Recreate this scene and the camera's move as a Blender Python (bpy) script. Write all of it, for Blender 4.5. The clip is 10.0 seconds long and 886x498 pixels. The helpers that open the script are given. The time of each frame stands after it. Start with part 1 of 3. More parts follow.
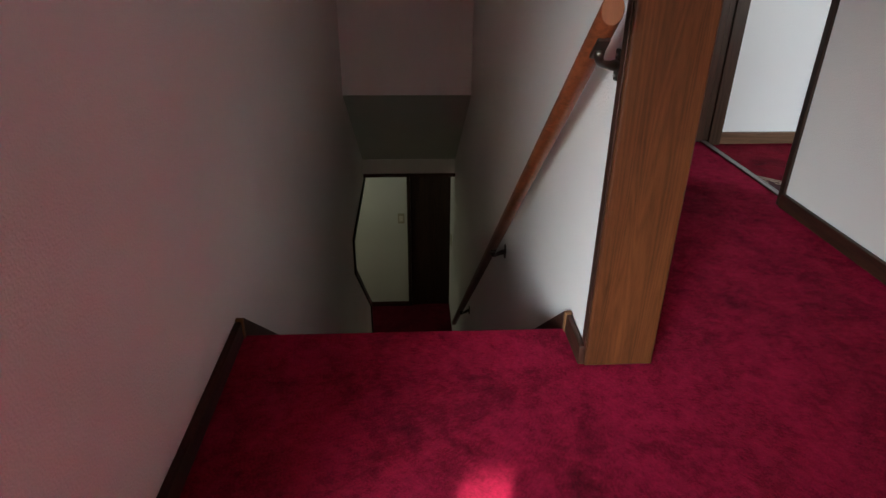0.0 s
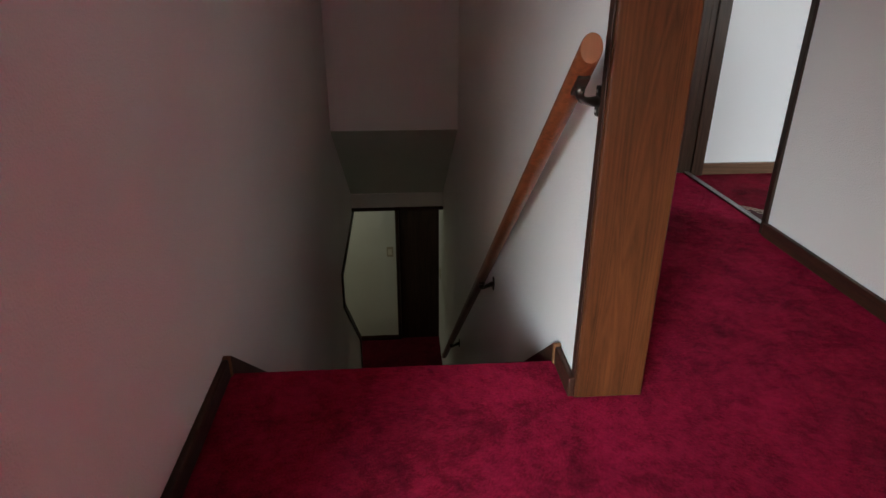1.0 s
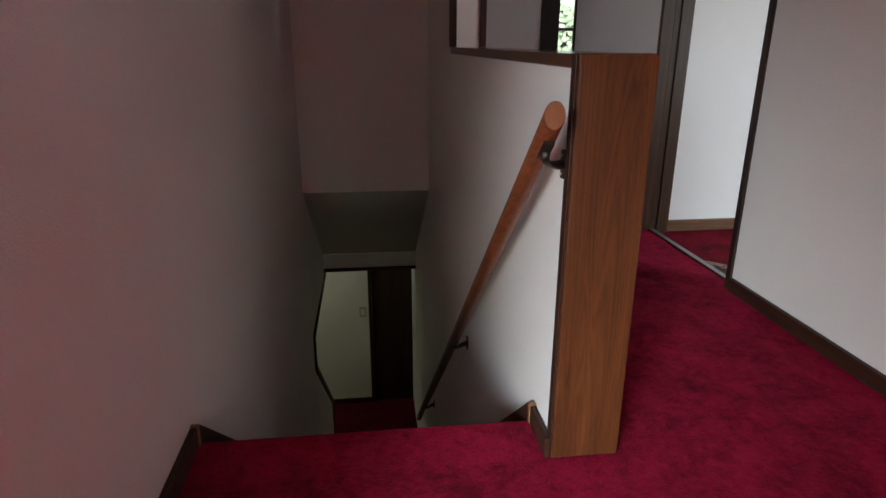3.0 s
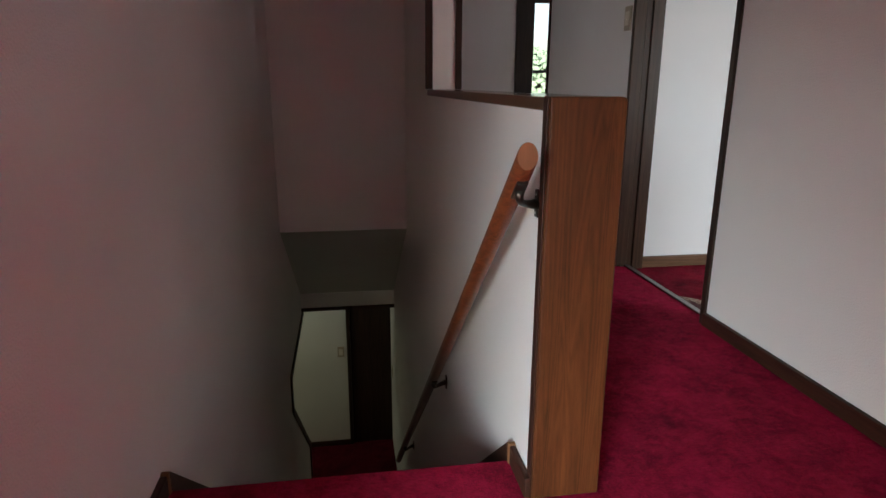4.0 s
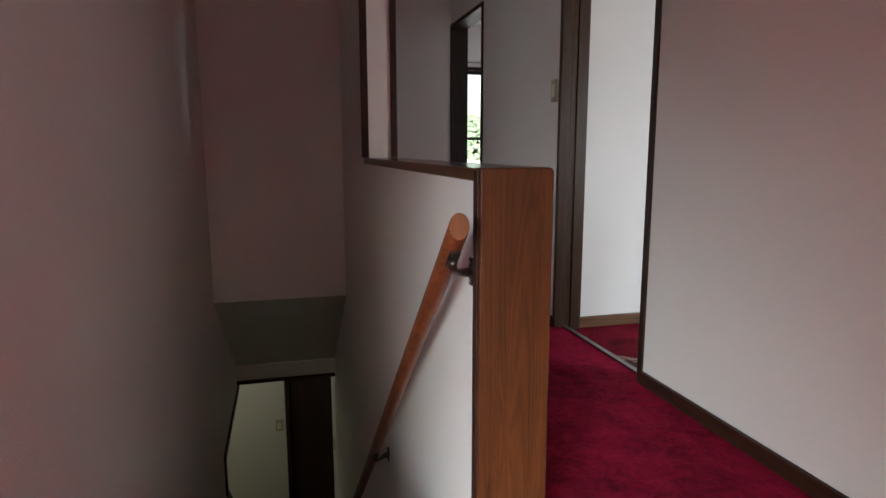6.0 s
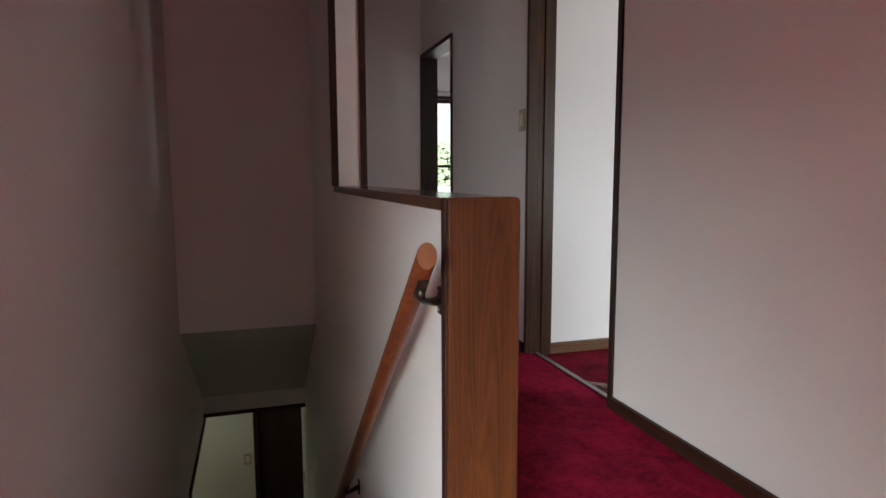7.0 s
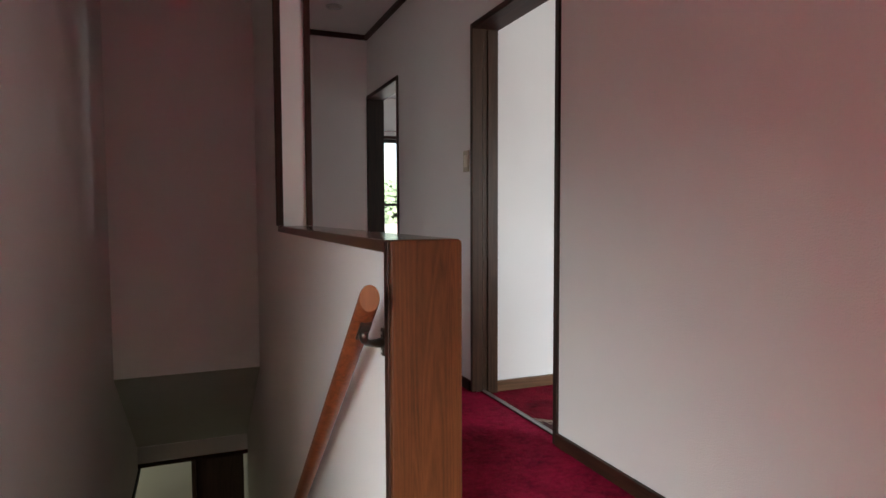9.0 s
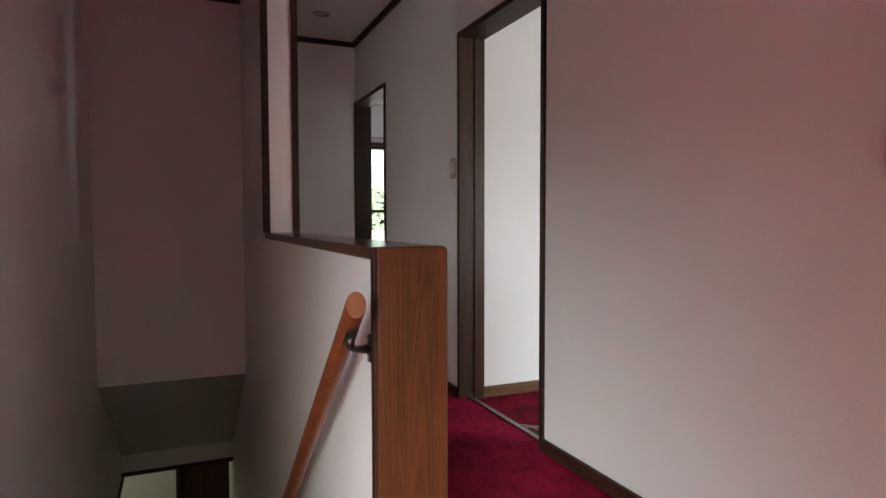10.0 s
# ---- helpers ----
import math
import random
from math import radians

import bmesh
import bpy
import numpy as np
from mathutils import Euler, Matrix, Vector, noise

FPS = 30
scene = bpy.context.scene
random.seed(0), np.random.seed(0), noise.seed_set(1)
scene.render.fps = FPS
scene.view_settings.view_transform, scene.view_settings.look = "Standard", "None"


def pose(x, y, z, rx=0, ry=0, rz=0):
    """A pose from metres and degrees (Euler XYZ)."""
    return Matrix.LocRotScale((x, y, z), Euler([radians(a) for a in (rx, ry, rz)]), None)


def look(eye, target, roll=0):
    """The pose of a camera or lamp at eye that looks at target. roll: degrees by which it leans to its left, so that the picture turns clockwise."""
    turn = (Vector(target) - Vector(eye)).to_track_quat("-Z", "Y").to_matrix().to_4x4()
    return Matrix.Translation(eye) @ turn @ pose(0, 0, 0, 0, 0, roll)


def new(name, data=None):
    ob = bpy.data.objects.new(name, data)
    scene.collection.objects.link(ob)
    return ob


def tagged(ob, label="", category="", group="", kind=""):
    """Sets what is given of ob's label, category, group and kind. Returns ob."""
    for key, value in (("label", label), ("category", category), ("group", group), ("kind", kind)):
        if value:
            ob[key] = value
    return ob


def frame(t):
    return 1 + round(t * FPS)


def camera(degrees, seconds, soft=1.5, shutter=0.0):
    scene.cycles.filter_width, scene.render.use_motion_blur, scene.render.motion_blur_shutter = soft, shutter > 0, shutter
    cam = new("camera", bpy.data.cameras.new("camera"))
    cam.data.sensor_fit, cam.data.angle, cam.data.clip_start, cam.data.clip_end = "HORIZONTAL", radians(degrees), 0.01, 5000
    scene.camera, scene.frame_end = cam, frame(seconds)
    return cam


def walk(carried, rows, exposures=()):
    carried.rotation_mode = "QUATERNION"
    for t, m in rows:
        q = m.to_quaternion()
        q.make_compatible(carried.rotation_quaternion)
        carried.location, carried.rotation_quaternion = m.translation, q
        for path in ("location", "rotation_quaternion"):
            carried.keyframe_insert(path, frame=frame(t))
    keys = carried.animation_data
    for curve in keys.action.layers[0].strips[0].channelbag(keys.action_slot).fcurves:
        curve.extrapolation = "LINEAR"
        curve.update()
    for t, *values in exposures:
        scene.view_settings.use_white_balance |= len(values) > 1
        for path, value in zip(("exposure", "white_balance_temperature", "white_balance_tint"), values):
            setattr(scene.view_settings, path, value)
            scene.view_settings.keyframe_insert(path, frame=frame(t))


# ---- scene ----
cam = camera(71.8, 10.0)
PATH = [
    (0, -0.4244, -1.2055, 0.9515, 62.923, -0.470, -2.942),
    (0.5, -0.4244, -1.2070, 0.9562, 64.530, -0.215, -3.432),
    (1, -0.4207, -1.2106, 0.9586, 65.949, -0.131, -4.218),
    (1.5, -0.4219, -1.2115, 0.9606, 67.105, -0.168, -4.764),
    (2, -0.4213, -1.2133, 0.9632, 68.387, -0.200, -5.375),
    (2.5, -0.4213, -1.2172, 0.9662, 69.752, -0.171, -6.061),
    (4, -0.4165, -1.2283, 0.9741, 74.947, -0.216, -8.971),
    (4.5, -0.4120, -1.2273, 0.9762, 76.426, -0.248, -10.074),
    (5, -0.4077, -1.2255, 0.9797, 77.953, -0.104, -11.619),
    (5.5, -0.4035, -1.2255, 0.9841, 79.444, 0.013, -13.136),
    (7, -0.3922, -1.2333, 0.9949, 83.285, 0.175, -17.183),
    (7.5, -0.3892, -1.2378, 0.9982, 84.406, 0.204, -18.483),
    (8, -0.3881, -1.2439, 1.0009, 85.412, 0.183, -19.810),
    (8.5, -0.3869, -1.2494, 1.0038, 86.165, 0.195, -20.933),
    (9, -0.3861, -1.2552, 1.0062, 86.747, 0.219, -22.012),
    (9.5, -0.3879, -1.2619, 1.0081, 87.216, 0.253, -22.855),
    (10, -0.3894, -1.2719, 1.0088, 87.331, 0.135, -23.180),
]
EXPOSURES = [(0, 2.18, 6500, 8), (4.5, 2.22, 6600, 9), (10, 2.46, 6850, 11)]
walk(cam, [(t, pose(x, y, z, rx, ry, rz)) for t, x, y, z, rx, ry, rz in PATH], EXPOSURES)

# ---------------------------------------------------------------- plan, in metres
XL = -0.89            # face of the stairwell's outer wall
XW = 1.054            # face of the corridor's outer wall
HALF = 0.162          # thickness of the low wall beside the stairs
CAP = 0.951           # height of the low wall with its cap
YC = 1.90             # where the low wall becomes a full wall
YF = 3.06             # far wall of the stairwell
YE = 4.08             # end wall of the corridor
YH = 4.42             # header over the foot of the stairs
Z0 = -2.97            # floor of the storey below
ZC = 2.575            # ceiling of the corridor
ZS = 2.485            # ceiling of the stairwell
EDGE = 0.18           # nosing of the top step
RISE, GOING = 0.212, 0.245

# ---------------------------------------------------------------- world, sun, large lights
SUN_EL, SUN_AZ = radians(27), radians(200)
world = bpy.data.worlds.new("sky")
scene.world = world
world.use_nodes = True
wn = world.node_tree.nodes
sky = wn.new("ShaderNodeTexSky")
sky.sky_type = "NISHITA"
sky.sun_disc = False
sky.sun_elevation, sky.sun_rotation = SUN_EL, SUN_AZ
sky.dust_density = 2.5
wn["Background"].inputs[1].default_value = 0.08
world.node_tree.links.new(sky.outputs[0], wn["Background"].inputs[0])

sun = new("sun", bpy.data.lights.new("sun", "SUN"))
sun.data.energy, sun.data.angle, sun.data.color = 5.0, radians(0.53), (1.0, 0.93, 0.84)
sun_way = Vector((math.sin(SUN_AZ) * math.cos(SUN_EL), math.cos(SUN_AZ) * math.cos(SUN_EL), math.sin(SUN_EL)))
sun.matrix_world = look((0, 0, 8), Vector((0, 0, 8)) - sun_way)


def window_light(name, eye, target, wide, high, watts, colour):
    lamp = new(name, bpy.data.lights.new(name, "AREA"))
    lamp.data.shape, lamp.data.size, lamp.data.size_y = "RECTANGLE", wide, high
    lamp.data.energy, lamp.data.color = watts, colour
    lamp.matrix_world = look(eye, target)
    return lamp


DAY = (0.76, 0.90, 1.0)
south = window_light("window_light_south", (-2.65, -3.97, 1.4), (-0.55, 0.0, -0.65), 1.4, 1.6, 9.8, DAY)
south.data.spread = radians(50)
side = window_light("window_light_side_room", (4.06, -1.2, 1.1), (1.5, 1.87, -0.3), 1.2, 1.2, 7.6, (0.80, 0.93, 1.0))
side.data.spread = radians(115)
window_light("window_light_end_room", (2.95, 6.36, 1.2), (2.95, 0, 1.2), 0.9, 1.5, 5.0, DAY)
# Unseen lamp with no fixture, added to light the downstairs wall from above.
window_light("unseen_light_hall_below", (-1.75, 4.45, -0.44), (-1.75, 4.5, -2), 0.45, 0.45, 1.25, (0.97, 1.0, 0.76))


# ---------------------------------------------------------------- materials
def material(name, rough=0.6, metal=0.0, spec=0.5):
    m = bpy.data.materials.new(name)
    m.use_nodes = True
    b = m.node_tree.nodes["Principled BSDF"]
    b.inputs["Roughness"].default_value = rough
    b.inputs["Metallic"].default_value = metal
    b.inputs["Specular IOR Level"].default_value = spec
    return m, m.node_tree.nodes, m.node_tree.links, b


def coords(n, l, scale=(1, 1, 1)):
    tc = n.new("ShaderNodeTexCoord")
    mp = n.new("ShaderNodeMapping")
    mp.inputs["Scale"].default_value = scale
    l.new(tc.outputs["Object"], mp.inputs["Vector"])
    return mp.outputs["Vector"]


def noise_tex(n, l, vec, scale, detail=4.0, rough=0.55, distort=0.0):
    t = n.new("ShaderNodeTexNoise")
    t.inputs["Scale"].default_value, t.inputs["Detail"].default_value = scale, detail
    t.inputs["Roughness"].default_value, t.inputs["Distortion"].default_value = rough, distort
    l.new(vec, t.inputs["Vector"])
    return t.outputs["Fac"]


def ramp(n, l, fac, stops):
    r = n.new("ShaderNodeValToRGB")
    while len(r.color_ramp.elements) < len(stops):
        r.color_ramp.elements.new(0.5)
    for e, (p, c) in zip(r.color_ramp.elements, stops):
        e.position, e.color = p, (*c, 1)
    l.new(fac, r.inputs["Fac"])
    return r.outputs["Color"]


def bump(n, l, b, height, strength, distance):
    k = n.new("ShaderNodeBump")
    k.inputs["Strength"].default_value, k.inputs["Distance"].default_value = strength, distance
    l.new(height, k.inputs["Height"])
    l.new(k.outputs["Normal"], b.inputs["Normal"])


def mix_add(n, l, a, b, wa=1.0, wb=1.0):
    m1, m2 = n.new("ShaderNodeMath"), n.new("ShaderNodeMath")
    m1.operation, m2.operation = "MULTIPLY", "MULTIPLY_ADD"
    l.new(a, m1.inputs[0]); m1.inputs[1].default_value = wa
    l.new(b, m2.inputs[0]); m2.inputs[1].default_value = wb
    l.new(m1.outputs[0], m2.inputs[2])
    return m2.outputs[0]


def wallpaper(name, lo, hi, rough=0.55, relief=0.5):
    """Embossed vinyl wallpaper: a fine pebbled relief, with faint unevenness of tone."""
    m, n, l, b = material(name, rough, spec=0.35)
    v = coords(n, l)
    big = noise_tex(n, l, v, 1.3, 3)
    l.new(ramp(n, l, big, [(0.3, lo), (0.7, hi)]), b.inputs["Base Color"])
    cell = n.new("ShaderNodeTexVoronoi")
    cell.feature, cell.inputs["Scale"].default_value, cell.inputs["Randomness"].default_value = "SMOOTH_F1", 215, 1.0
    l.new(v, cell.inputs["Vector"])
    mid = noise_tex(n, l, v, 210, 3, 0.65)
    bump(n, l, b, mix_add(n, l, cell.outputs["Distance"], mid, -0.7, 1.0), relief, 0.0026)
    return m


def wood(name, dark, light, axis, rough=0.4, rings=13.0, weights=(0.06, 0.38, 0.57), stops=(0.33, 0.48, 0.64), stretch=0.055, tight=48.0):
    """Stained wood with long grain along one axis."""
    m, n, l, b = material(name, rough, spec=0.28)
    sc = [1.0, 1.0, 1.0]
    sc["xyz".index(axis)] = stretch
    v = coords(n, l, sc)
    cathedral = noise_tex(n, l, v, rings, 2.0, 0.5, 0.6)
    w = n.new("ShaderNodeMath"); w.operation = "MULTIPLY"; w.inputs[1].default_value = tight
    s = n.new("ShaderNodeMath"); s.operation = "SINE"
    l.new(cathedral, w.inputs[0]); l.new(w.outputs[0], s.inputs[0])
    fibre = noise_tex(n, l, v, 260, 5, 0.75)
    tone = noise_tex(n, l, v, 22, 3, 0.6, 0.4)
    both = mix_add(n, l, mix_add(n, l, s.outputs[0], tone, weights[0], weights[1]), fibre, 1.0, weights[2])
    mid = tuple((a + c) / 2 for a, c in zip(dark, light))
    l.new(ramp(n, l, both, [(stops[0], dark), (stops[1], mid), (stops[2], light)]), b.inputs["Base Color"])
    bump(n, l, b, fibre, 0.12, 0.0012)
    return m


def carpet(name, lo, hi):
    """Cut-pile carpet: soft fibre relief and brushed patches."""
    m, n, l, b = material(name, 0.95, spec=0.1)
    v = coords(n, l)
    patch = noise_tex(n, l, v, 3.4, 6, 0.62, 0.3)
    tuft = noise_tex(n, l, v, 170, 6, 0.85)
    mark = noise_tex(n, l, v, 13, 4, 0.65, 0.6)
    clump = noise_tex(n, l, v, 42, 4, 0.7)
    f = mix_add(n, l, mix_add(n, l, mix_add(n, l, patch, mark, 0.25, 0.2), tuft, 1.0, 0.45), clump, 1.0, 0.25)
    pile = ramp(n, l, f, [(0.50, lo), (0.575, tuple(0.5 * a + 0.5 * c for a, c in zip(lo, hi))), (0.65, hi)])
    # brushed and trodden scuffs, where the pile leans the other way
    scuff = ramp(n, l, noise_tex(n, l, v, 5.5, 10, 0.72, 0.2), [(0.37, (0.58, 0.58, 0.58)), (0.50, (1.0, 1.0, 1.0))])
    mul = n.new("ShaderNodeMixRGB")
    mul.blend_type, mul.inputs["Fac"].default_value = "MULTIPLY", 1.0
    l.new(pile, mul.inputs["Color1"])
    l.new(scuff, mul.inputs["Color2"])
    l.new(mul.outputs["Color"], b.inputs["Base Color"])
    b.inputs["Sheen Weight"].default_value = 0.03
    b.inputs["Sheen Roughness"].default_value = 0.5
    b.inputs["Sheen Tint"].default_value = (0.9, 0.25, 0.3, 1)
    bump(n, l, b, mix_add(n, l, tuft, mark, 1.0, 0.8), 1.0, 0.012)
    return m


def plain(name, colour, rough=0.5, metal=0.0, vary=0.12, scale=40.0):
    m, n, l, b = material(name, rough, metal)
    f = noise_tex(n, l, coords(n, l), scale, 4)
    l.new(ramp(n, l, f, [(0.25, tuple(c * (1 - vary) for c in colour)), (0.75, tuple(min(1, c * (1 + vary)) for c in colour))]), b.inputs["Base Color"])
    bump(n, l, b, f, 0.08, 0.001)
    return m


PAPER = wallpaper("white_embossed_wallpaper", (0.80, 0.78, 0.755), (0.85, 0.83, 0.805), 0.46)
PAPER_ROOM = wallpaper("smooth_white_wallpaper", (0.81, 0.80, 0.785), (0.85, 0.84, 0.825), 0.6, 0.15)
PAPER_LOW = wallpaper("cream_wallpaper", (0.70, 0.69, 0.62), (0.76, 0.75, 0.68))
# Grey-green puts the shade of the downward-facing slope into the paper.
PAPER_SOFFIT = wallpaper("shaded_soffit_paper", (0.56, 0.585, 0.51), (0.62, 0.645, 0.565))
CEIL = wallpaper("ceiling_paper", (0.70, 0.68, 0.66), (0.76, 0.74, 0.72))
CARPET = carpet("crimson_carpet", (0.22, 0.005, 0.026), (0.55, 0.012, 0.072))
# Hall carpet darkened in its colour to stand for dim light below.
CARPET_LOW = carpet("dimmed_hall_carpet", (0.055, 0.002, 0.007), (0.12, 0.004, 0.014))
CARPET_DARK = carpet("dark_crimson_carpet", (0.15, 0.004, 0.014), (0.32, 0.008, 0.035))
FRAME_Z = wood("dark_frame_wood_upright", (0.022, 0.008, 0.005), (0.062, 0.023, 0.013), "z", 0.5)
FRAME_Y = wood("dark_frame_wood_along", (0.022, 0.008, 0.005), (0.062, 0.023, 0.013), "y", 0.5)
FRAME_X = wood("dark_frame_wood_across", (0.022, 0.008, 0.005), (0.062, 0.023, 0.013), "x", 0.5)
CASING = wood("brown_casing_wood", (0.038, 0.020, 0.012), (0.078, 0.043, 0.027), "z", 0.3)
BOARD = wood("oiled_brown_end_board", (0.044, 0.0135, 0.005), (0.142, 0.046, 0.015), "z", 0.42, 11.0, (0.05, 0.55, 0.40), (0.30, 0.49, 0.68), 0.075, 120.0)
CAPWOOD = wood("polished_brown_cap", (0.055, 0.022, 0.012), (0.13, 0.055, 0.026), "y", 0.16, 9.0)
RAIL = wood("red_brown_handrail_wood", (0.105, 0.029, 0.012), (0.205, 0.058, 0.022), "y", 0.35, 14.0)
RAIL_END = wood("handrail_end_grain", (0.20, 0.076, 0.036), (0.235, 0.090, 0.043), "z", 0.5, 30.0)
PALE_END = wood("pale_cut_wood", (0.17, 0.075, 0.032), (0.25, 0.115, 0.05), "z", 0.55)
SKIRT_ROOM = wood("mid_brown_skirting", (0.10, 0.05, 0.026), (0.19, 0.10, 0.055), "x", 0.4)
DOORWOOD = wood("very_dark_door_wood", (0.018, 0.010, 0.007), (0.045, 0.024, 0.016), "z", 0.35)
BRONZE = plain("dark_bronze_metal", (0.075, 0.062, 0.050), 0.38, 0.85)
STEEL = plain("dull_aluminium", (0.52, 0.51, 0.50), 0.38, 0.9)
CHROME = plain("brushed_chrome", (0.62, 0.60, 0.57), 0.25, 1.0)
PLASTIC = plain("ivory_plastic", (0.46, 0.40, 0.29), 0.42, 0.0, 0.04)
PLASTIC2 = plain("ivory_plastic_rocker", (0.70, 0.64, 0.52), 0.35, 0.0, 0.04)
BLACKFRAME = plain("dark_bronze_window_frame", (0.022, 0.020, 0.019), 0.4, 0.3)
# Leaf green paled to put distance haze into the colour.
LEAF = plain("hazed_leaf_green", (0.125, 0.19, 0.13), 0.8, 0.0, 0.2, 0.15)
EARTH = plain("pale_ground", (0.60, 0.59, 0.55), 0.9, 0.0, 0.15, 0.8)
REDWOOD = wood("dark_red_wood_panel", (0.06, 0.016, 0.012), (0.13, 0.035, 0.025), "z", 0.4)
CREAM = plain("cream_wool", (0.42, 0.34, 0.26), 0.95, 0.0, 0.2, 200.0)
LACE = plain("white_sun_stop_cloth", (0.78, 0.78, 0.76), 0.9, 0.0, 0.05, 60.0)

glass, gn, gl, gb = material("window_glass", 0.0)
gb.inputs["Transmission Weight"].default_value = 1.0
gb.inputs["IOR"].default_value = 1.1
lens_glow, _, _, lb = material("indicator_lamp", 0.3)
lb.inputs["Base Color"].default_value = (0.9, 0.85, 0.7, 1)


# ---------------------------------------------------------------- mesh helpers
def boxes(*spans):
    """A mesh of separate boxes, each (x0, x1, y0, y1, z0, z1)."""
    bm = bmesh.new()
    for x0, x1, y0, y1, z0, z1 in spans:
        m = Matrix.Translation(((x0 + x1) / 2, (y0 + y1) / 2, (z0 + z1) / 2)) @ Matrix.Diagonal((x1 - x0, y1 - y0, z1 - z0, 1))
        bmesh.ops.create_cube(bm, size=1, matrix=m)
    return bm


def bevelled(bm, width, segments=2):
    bmesh.ops.bevel(bm, geom=bm.edges[:], offset=width, segments=segments, affect="EDGES", profile=0.5)
    return bm


def prism_x(profile, x0, x1):
    """A solid with a (y, z) outline, drawn out along x."""
    bm = bmesh.new()
    a = [bm.verts.new((x0, y, z)) for y, z in profile]
    c = [bm.verts.new((x1, y, z)) for y, z in profile]
    bm.faces.new(a)
    bm.faces.new(c[::-1])
    for i in range(len(a)):
        j = (i + 1) % len(a)
        bm.faces.new((a[j], a[i], c[i], c[j]))
    bmesh.ops.recalc_face_normals(bm, faces=bm.faces[:])
    return bm


def prism_z(outline, z0, z1):
    """A solid with an (x, y) outline, drawn out upwards."""
    bm = bmesh.new()
    a = [bm.verts.new((x, y, z0)) for x, y in outline]
    c = [bm.verts.new((x, y, z1)) for x, y in outline]
    bm.faces.new(a)
    bm.faces.new(c[::-1])
    for i in range(len(a)):
        j = (i + 1) % len(a)
        bm.faces.new((a[j], a[i], c[i], c[j]))
    bmesh.ops.recalc_face_normals(bm, faces=bm.faces[:])
    return bm


def merge(*meshes):
    """Several bmeshes in one."""
    out = bmesh.new()
    for bm in meshes:
        data = bpy.data.meshes.new("tmp")
        bm.to_mesh(data)
        out.from_mesh(data)
        bm.free()
        bpy.data.meshes.remove(data)
    return out


def tube(points, radius, sides=16, flat=1.0):
    """A round bar along a line of points."""
    bm = bmesh.new()
    rings = []
    pts = [Vector(p) for p in points]
    for i, p in enumerate(pts):
        d = (pts[min(i + 1, len(pts) - 1)] - pts[max(i - 1, 0)]).normalized()
        u = d.cross(Vector((0, 0, 1)) if abs(d.z) < 0.9 else Vector((0, 1, 0))).normalized()
        w = u.cross(d)
        r = radius[i] if isinstance(radius, (list, tuple)) else radius
        rings.append([bm.verts.new(p + r * (math.cos(a) * u + flat * math.sin(a) * w)) for a in [2 * math.pi * k / sides for k in range(sides)]])
    for a, c in zip(rings, rings[1:]):
        for k in range(sides):
            bm.faces.new((a[k], a[(k + 1) % sides], c[(k + 1) % sides], c[k]))
    bm.faces.new(rings[0])
    bm.faces.new(rings[-1][::-1])
    bmesh.ops.recalc_face_normals(bm, faces=bm.faces[:])
    return bm


def lathe(profile, at, axis="z", sides=32):
    """A turned solid: (radius, height) pairs round an axis through at."""
    bm = bmesh.new()
    rings = []
    for r, h in profile:
        ring = []
        for k in range(sides):
            a = 2 * math.pi * k / sides
            p = Vector((r * math.cos(a), r * math.sin(a), h))
            if axis == "x":
                p = Vector((p.z, p.x, p.y))
            ring.append(bm.verts.new(Vector(at) + p))
        rings.append(ring)
    for a, c in zip(rings, rings[1:]):
        for k in range(sides):
            bm.faces.new((a[k], a[(k + 1) % sides], c[(k + 1) % sides], c[k]))
    bm.faces.new(rings[0])
    bm.faces.new(rings[-1])
    bmesh.ops.recalc_face_normals(bm, faces=bm.faces[:])
    return bm


def part(name, bm, mat, parent=None, label="", smooth=False):
    me = bpy.data.meshes.new(name)
    bm.to_mesh(me)
    bm.free()
    me.materials.append(mat)
    if smooth:
        for f in me.polygons:
            f.use_smooth = True
    ob = new(name, me)
    if parent is not None:
        ob.parent = parent
    if label:
        tagged(ob, label)
    return ob


def setting(name, bm, mat, label, category):
    return tagged(part(name, bm, mat), label, category, kind="structure")


def thing(name, label, category, group=""):
    return tagged(new(name), label, category, group)


# ---------------------------------------------------------------- floors
floor = setting("floor", prism_z([(XL - 0.1, -2.62), (XW + 0.012, -2.62), (XW + 0.012, 1.009), (XW + 0.040, 1.009), (XW + 0.040, 1.841), (XW + 0.012, 1.841), (XW + 0.012, YE), (HALF - 0.02, YE), (HALF - 0.02, EDGE - 0.02), (XL - 0.1, EDGE - 0.02)], -0.22, 0.0),
                CARPET, "crimson cut-pile carpet on the upstairs landing and corridor", "carpet floor")
nosing = bmesh.new()
bmesh.ops.create_cone(nosing, cap_ends=True, segments=24, radius1=0.02, radius2=0.02, depth=-XL, matrix=Matrix.Translation((XL / 2, EDGE - 0.02, -0.02)) @ pose(0, 0, 0, 0, 90, 0))
part("carpet_nosing", merge(nosing, boxes((XL, 0, EDGE - 0.03, EDGE - 0.012, -0.22, -0.02))), CARPET, floor, smooth=False)
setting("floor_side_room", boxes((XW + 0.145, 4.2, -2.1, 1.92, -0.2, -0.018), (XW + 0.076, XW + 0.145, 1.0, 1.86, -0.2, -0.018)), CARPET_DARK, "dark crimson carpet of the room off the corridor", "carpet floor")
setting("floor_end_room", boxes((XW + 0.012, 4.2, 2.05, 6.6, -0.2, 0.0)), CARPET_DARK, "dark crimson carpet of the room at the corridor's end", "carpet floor")
